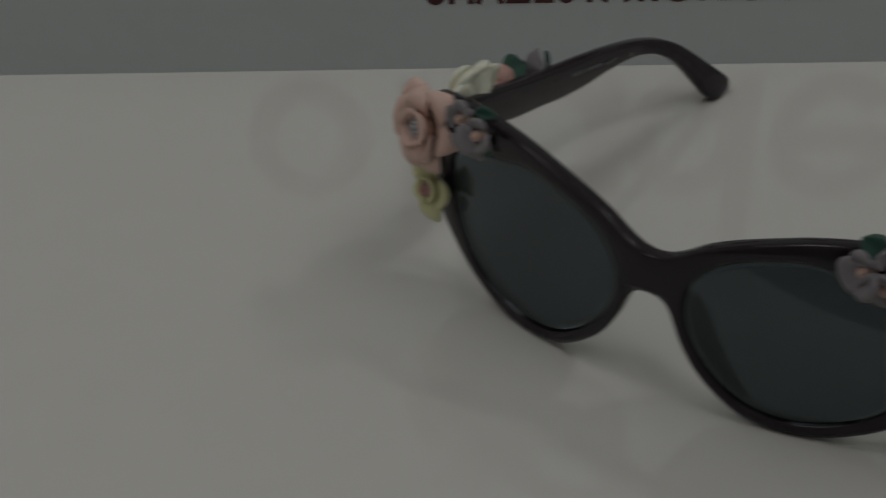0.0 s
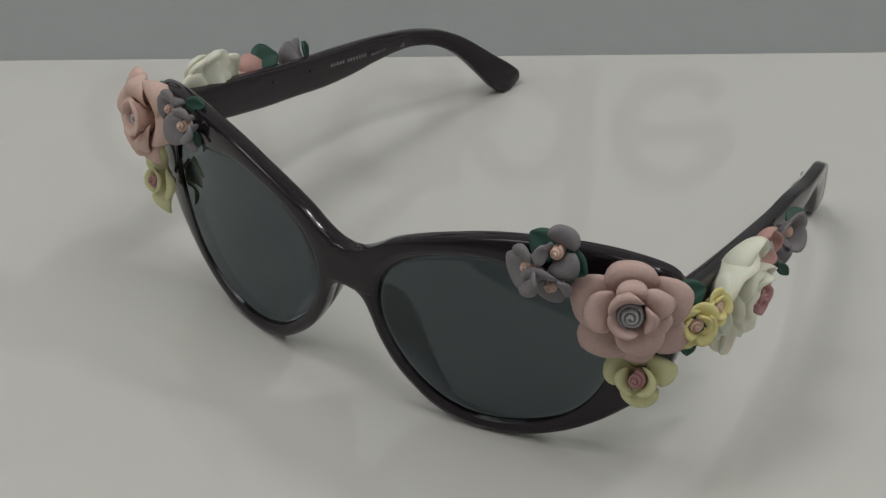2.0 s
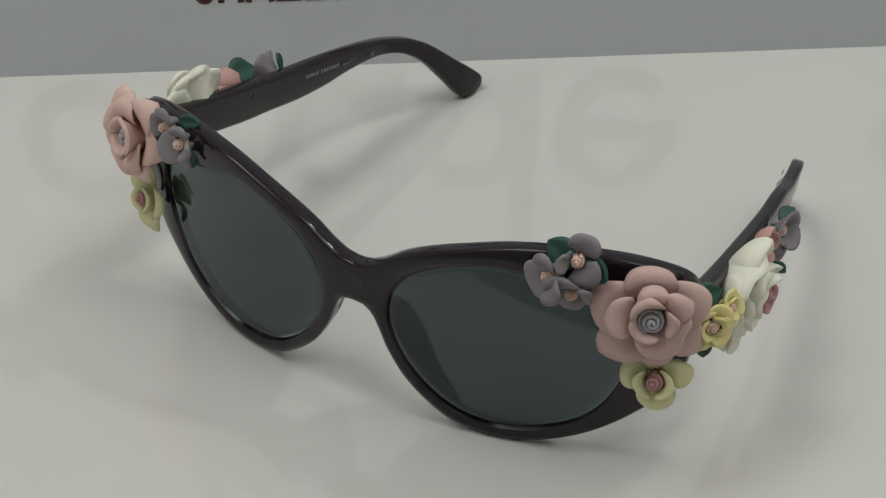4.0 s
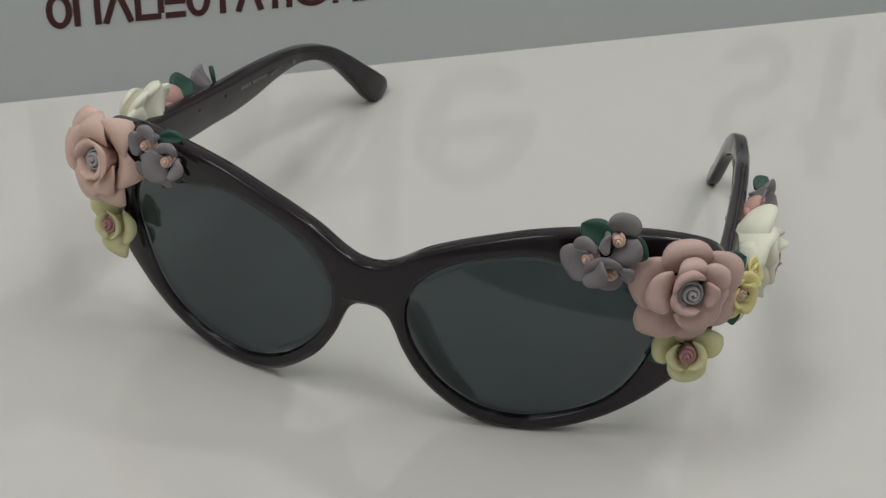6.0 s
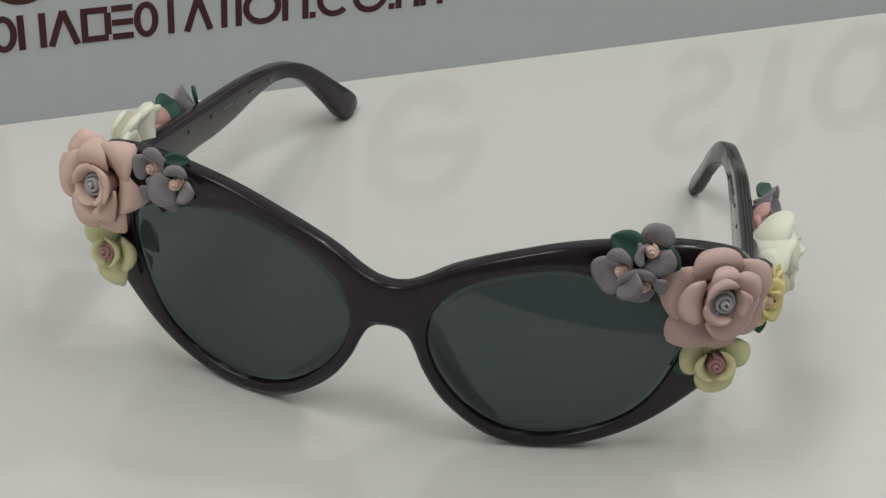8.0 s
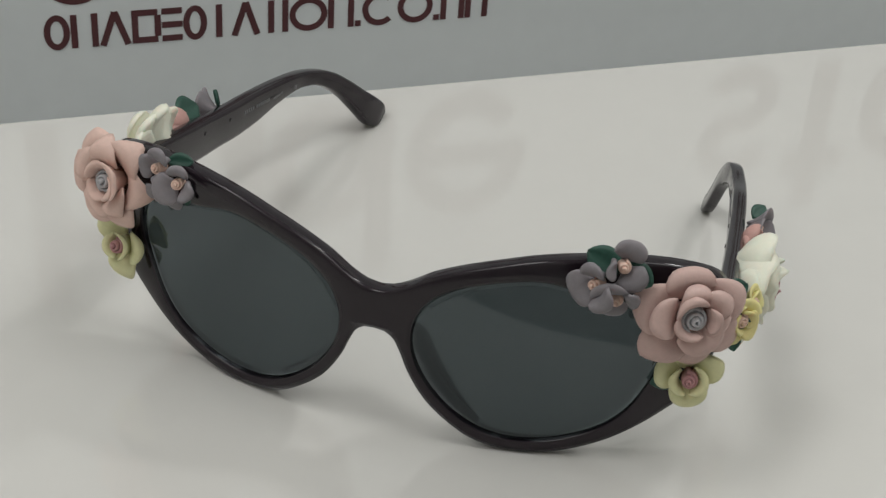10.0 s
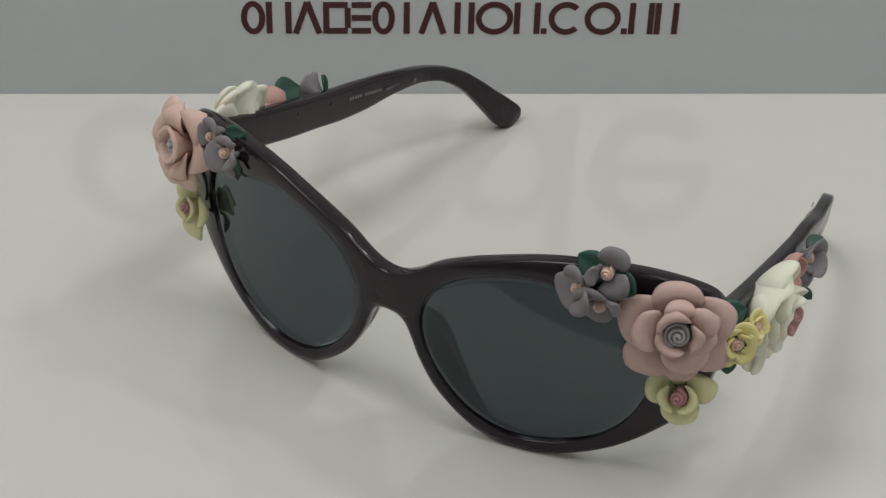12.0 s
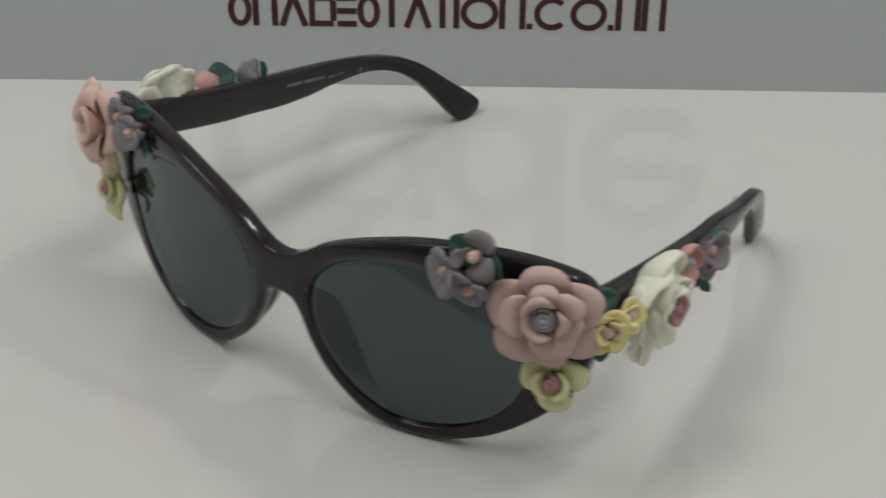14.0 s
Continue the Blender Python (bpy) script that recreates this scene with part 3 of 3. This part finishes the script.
def leaf_along(place, along, normal, scale=1.0):
    """A round leaf whose midrib runs along one direction and whose face looks along another."""
    x, n = Vector(along).normalized(), Vector(normal).normalized()
    y = n.cross(x).normalized()
    turn = Matrix((x, y, x.cross(y))).transposed().to_4x4()
    part("leaf", LEAVES[0], None, glasses, "dark green clay leaf", m=Matrix.Translation(spot(*place)) @ turn @ Matrix.Scale(scale, 4))


ROSE = [(96, 46, 0.024, 0.100, -0.030, 0.028, {"lip": 0.014}), (24, 44, 0.024, 0.108, -0.032, 0.018, {"tip": 0.06}), (-32, 40, 0.022, 0.106, -0.040, 0.006, {"tip": 0.20}), (-82, 40, 0.022, 0.106, -0.044, 0.000, {}),
        (-130, 44, 0.022, 0.110, -0.036, 0.008, {"tip": 0.14}), (166, 44, 0.024, 0.114, -0.030, 0.022, {"lip": 0.014}),
        (176, 46, 0.026, 0.086, -0.010, 0.046, {"belly": 0.25}), (-66, 56, 0.026, 0.082, -0.012, 0.032, {"belly": 0.25, "tip": 0.10}), (-14, 44, 0.026, 0.072, -0.012, 0.036, {"belly": 0.2}),
        (34, 38, 0.026, 0.080, -0.006, 0.054, {"belly": 0.2, "lip": 0.018}), (92, 38, 0.026, 0.070, -0.006, 0.056, {"belly": 0.2, "lip": 0.016}),
        (114, 60, 0.028, 0.052, 0.0, 0.066, {"belly": 0.1, "lip": 0.010}), (222, 74, 0.027, 0.044, 0.0, 0.052, {"belly": 0.1, "lip": 0.006}), (2, 46, 0.028, 0.048, 0.0, 0.064, {"belly": 0.1, "lip": 0.008})]
LEFT_ROSE = [(124, 44, 0.024, 0.104, -0.030, 0.026, {"tip": 0.14}), (56, 40, 0.024, 0.106, -0.030, 0.044, {"belly": 0.5, "tip": 0.22}), (2, 42, 0.024, 0.094, -0.032, 0.034, {"belly": 0.5, "tip": 0.20}), (-56, 42, 0.024, 0.096, -0.036, 0.020, {"tip": 0.12}),
             (-112, 44, 0.024, 0.098, -0.040, 0.012, {"tip": 0.12}), (178, 44, 0.024, 0.102, -0.034, 0.020, {"tip": 0.24}),
             (152, 44, 0.026, 0.084, -0.010, 0.042, {"belly": 0.25, "tip": 0.10}), (92, 40, 0.026, 0.086, -0.010, 0.054, {"belly": 0.25, "tip": 0.18}), (28, 52, 0.028, 0.066, -0.008, 0.074, {"belly": 0.45, "lip": 0.0, "tip": 0.14}),
             (-42, 46, 0.026, 0.074, -0.012, 0.046, {"belly": 0.3, "tip": 0.12}), (-104, 50, 0.026, 0.078, -0.014, 0.034, {"belly": 0.25, "tip": 0.14}),
             (-8, 50, 0.028, 0.046, 0.0, 0.064, {"belly": 0.1, "lip": 0.0, "tip": 0.10}), (128, 58, 0.028, 0.047, 0.0, 0.050, {"belly": 0.1, "lip": 0.004}), (236, 58, 0.028, 0.044, 0.0, 0.046, {"belly": 0.1, "lip": 0.004})]
SMALL_YELLOW = [(102, 40, 0.014, 0.056, -0.014, 0.018, {}), (172, 44, 0.014, 0.068, -0.010, 0.024, {}), (32, 44, 0.014, 0.070, -0.010, 0.024, {"tip": 0.08}), (-84, 60, 0.014, 0.064, -0.014, 0.014, {}),
                (196, 66, 0.022, 0.040, 0.0, 0.040, {"belly": 0.15, "lip": 0.004}), (-6, 80, 0.021, 0.038, 0.0, 0.038, {"belly": 0.15, "lip": 0.004})]
LEFT_YELLOW = [(134, 48, 0.014, 0.090, -0.012, 0.018, {}), (10, 52, 0.014, 0.064, -0.010, 0.032, {"belly": 0.5}), (-84, 54, 0.014, 0.070, -0.014, 0.014, {"tip": 0.12}),
               (20, 80, 0.022, 0.038, 0.0, 0.046, {"belly": 0.15, "lip": 0.002}), (196, 70, 0.022, 0.038, 0.0, 0.034, {"belly": 0.15, "lip": 0.003})]
LEMONS = [("lemon_outer", ((45, 1.0), (135, 1.0), (225, 1.0), (315, 1.0)), 0.0), ("lemon_inner", ((0, 1.0), (180, 1.0)), 0.012)]
BLOSSOM = [("grey_outer", ((55, 1.0), (175, 1.0), (-65, 1.0)), 0.0)]
THICK = {"thick": 0.0115, "lip": 0.004, "wave": 0.003}
GREYS = {
    1: (((0.464, 0.010, 0.540), (0.30, -0.90, 0.22), [(68, 58, 0.010, 0.054, -0.006, 0.020, THICK), (-52, 60, 0.010, 0.054, -0.006, 0.028, THICK), (180, 46, 0.016, 0.036, -0.006, 0.054, THICK)]),
        ((0.430, -0.012, 0.504), (-0.32, -0.90, 0.15), [(216, 60, 0.010, 0.062, -0.006, 0.024, THICK), (96, 54, 0.012, 0.046, -0.006, 0.040, THICK), (-32, 54, 0.014, 0.056, -0.006, 0.042, THICK)]),
        ((0.462, 0.002, 0.481), (0.16, -0.85, -0.30), [(120, 60, 0.010, 0.062, -0.006, 0.036, THICK), (-110, 60, 0.010, 0.062, -0.006, 0.014, THICK), (24, 50, 0.012, 0.046, -0.006, 0.032, THICK)])),
    -1: (((-0.447, 0.000, 0.508), (0.14, -0.92, 0.26), [(84, 54, 0.012, 0.040, -0.010, 0.036, THICK), (214, 62, 0.010, 0.058, -0.010, 0.016, THICK), (-26, 50, 0.014, 0.042, -0.010, 0.046, THICK)]),
         ((-0.496, 0.024, 0.520), (-0.16, -0.92, 0.22), [(186, 54, 0.010, 0.046, -0.006, 0.024, THICK), (72, 48, 0.014, 0.048, -0.006, 0.042, THICK), (-66, 50, 0.010, 0.040, -0.006, 0.026, THICK)]),
         ((-0.486, 0.034, 0.464), (-0.12, -0.92, -0.30), [(160, 52, 0.010, 0.044, -0.006, 0.030, THICK), (-84, 50, 0.010, 0.050, -0.006, 0.012, THICK), (24, 44, 0.012, 0.036, -0.006, 0.026, THICK)])),
}
WHITE_ROSE = [("white_outer", ((25, 0.8), (80, 1.05), (135, 1.1), (190, 1.1), (245, 1.0), (308, 0.7)), 0.0), ("white_inner", ((56, 0.95), (110, 1.05), (165, 1.05), (222, 1.0)), 0.020), ("white_inner", ((92, 0.9), (150, 0.95), (205, 0.9)), 0.034),
              ("coral_wedge", ((-20, 1.0), (-70, 1.0), (-130, 0.9)), 0.062), ("white_low", ((248, 1.1), (268, 1.2), (290, 1.2), (312, 1.1), (332, 1.0)), 0.044)]
LEFT_WHITE = [(54, 42, 0.020, 0.112, -0.020, 0.010, {"thick": 0.026}), (88, 46, 0.020, 0.100, -0.022, 0.012, {"tip": 0.20, "thick": 0.028}), (146, 48, 0.020, 0.094, -0.018, 0.014, {"thick": 0.024}), (14, 40, 0.020, 0.140, -0.022, 0.006, {"thick": 0.026}),
              (208, 48, 0.020, 0.096, -0.020, 0.020, {"thick": 0.014}), (-38, 48, 0.020, 0.092, -0.020, 0.020, {"thick": 0.014}), (-94, 50, 0.020, 0.090, -0.020, 0.020, {"thick": 0.014}),
              (70, 60, 0.026, 0.070, 0.0, 0.052, {"belly": 0.3, "thick": 0.016}), (190, 58, 0.026, 0.062, 0.0, 0.056, {"belly": 0.2}), (-50, 56, 0.026, 0.062, 0.0, 0.056, {"belly": 0.2})]
ROSE_LABEL, GREY_LABEL = "large dusty pink clay rose with a grey heart", "small mauve grey clay blossom with a peach heart"
LEMON_LABEL = "small lemon yellow clay blossom with a peach heart"
shell_flower("rose", ROSE_LABEL, (0.599, 0.054, 0.433), (0.42, -0.87, 0.27), "slate", 0.0, PINK, ROSE)
shell_flower("rose", "large peach-pink clay rose, light from the left put into its colour, with a grey heart", (-0.631, 0.061, 0.436), (-0.22, -0.92, 0.28), "slate", -0.008, LIT_PINK, LEFT_ROSE)
shell_flower("yellow_rose", "small lime yellow clay rose with a rosy heart", (0.615, 0.075, 0.273), (0.22, -0.9, 0.28), "rosy", 0.0, YELLOW, SMALL_YELLOW)
shell_flower("yellow_rose", "small lime yellow clay rose with a rosy heart", (-0.622, 0.080, 0.266), (-0.24, -0.9, 0.30), "rosy", 0.0, YELLOW, LEFT_YELLOW)
for s in (-1, 1):
    for place, axis, shells in GREYS[s]:
        shell_flower("grey_blossom", GREY_LABEL, place, axis, "tiny_peach", 0.002, GREY, shells)
    # along the arm
    inset = 0.0 if s > 0 else 0.030
    flower("lemon_blossom", LEMON_LABEL, (s * (0.674 - inset), 0.140 + inset, 0.393), (s * 0.75, -0.6 if s > 0 else -0.2, 0.1), 10, "peach", 0.012, LEMONS, 0.90)
    flower("lemon_blossom", LEMON_LABEL, (s * 0.688, 0.185, 0.400), (s * 0.95, -0.1, 0.3), 50, "peach", 0.012, LEMONS, 0.72)
    leaf_along((s * 0.652, 0.110, 0.446), (s * 0.45, 0.75, 0.10), (s * 0.6, -0.6, 0.5), 0.72)
    leaf_along((s * (0.684 - inset), 0.118, 0.372), (s * 0.10, -0.20, -0.95), (s * 0.65, -0.75, 0.1), 0.46)
    leaf_along((s * 0.690, 0.222, 0.388), (s * 0.10, 0.35, -0.90), (s * 0.8, -0.5, 0.1), 0.55)
    leaf((s * 0.64, 0.11, 0.40), (s * 0.5, -0.8, 0.1), 190 if s < 0 else -10, 1, 1.3)
    flower("coral_blossom", "small coral clay blossom with a grey heart", (s * 0.646, 0.485 if s > 0 else 0.440, 0.356 if s > 0 else 0.352), (s * 0.9, -0.1, 0.1), 0, "grey", 0.02,
           [("coral_outer", ((0, 1.0), (90, 1.0), (180, 1.0), (270, 1.0)), 0.0)], 0.74 if s > 0 else 1.0)
    if s > 0:
        flower("grey_blossom", GREY_LABEL, (0.650, 0.585, 0.334), (0.85, -0.25, 0.30), 0, "peach", 0.014, BLOSSOM, 0.76)
        leaf_along((0.656, 0.604, 0.350), (0.36, 0.85, 0.16), (0.3, -0.3, 0.9), 0.50)
    else:
        leaf_along((-0.672, 0.440, 0.394), (-0.05, 0.95, -0.25), (0.7, 0.1, 0.65))
        flower("grey_blossom", GREY_LABEL, (-0.648, 0.600, 0.325), (-0.85, -0.1, 0.30), 0, "peach", 0.014, BLOSSOM, 0.85)
        leaf_along((-0.655, 0.625, 0.330), (-0.25, -0.1, 0.9), (0.9, 0.42, 0.15), 0.55)
flower("white_rose", "ivory white clay rose with a coral heart", (0.644, 0.318, 0.374), (0.85, 0.0, -0.14), 0, "rosy", 0.070, WHITE_ROSE, 0.92)
left_white = shell_flower("white_rose", "ivory white clay rose with a coral heart", (-0.650, 0.288, 0.398), (-0.84, 0.05, 0.20), "coral", 0.010, WHITE, LEFT_WHITE)
part("bud", blob(0.0058, 0.0062, 0.0036, 20), WHITE, left_white, "rounded ivory clay body")
flower("grey_blossom", GREY_LABEL, (0.650, 0.560, 0.306), (0.85, -0.1, -0.4), 40, "peach", 0.014, BLOSSOM, 0.58)
leaf((0.462, 0.02, 0.515), (-0.1, -0.9, 0.45), 162, -1, 0.84)
leaf((0.468, 0.015, 0.534), (0.1, -0.9, 0.3), -26, -1, 0.72)
leaf((0.437, 0.012, 0.470), (-0.1, -0.9, 0.1), 255, 1, 0.75)
leaf((0.60, 0.085, 0.255), (-0.1, -0.9, 0.1), 205, 1)
leaf((0.690, 0.50, 0.315), (0.7, -0.6, 0.1), -50, 1, 0.6)
leaf((-0.495, 0.045, 0.522), (0.1, -0.85, 0.5), 5, 0, 0.66)
leaf((-0.450, 0.02, 0.480), (0.1, -0.9, 0.1), -70, 1, 0.6)
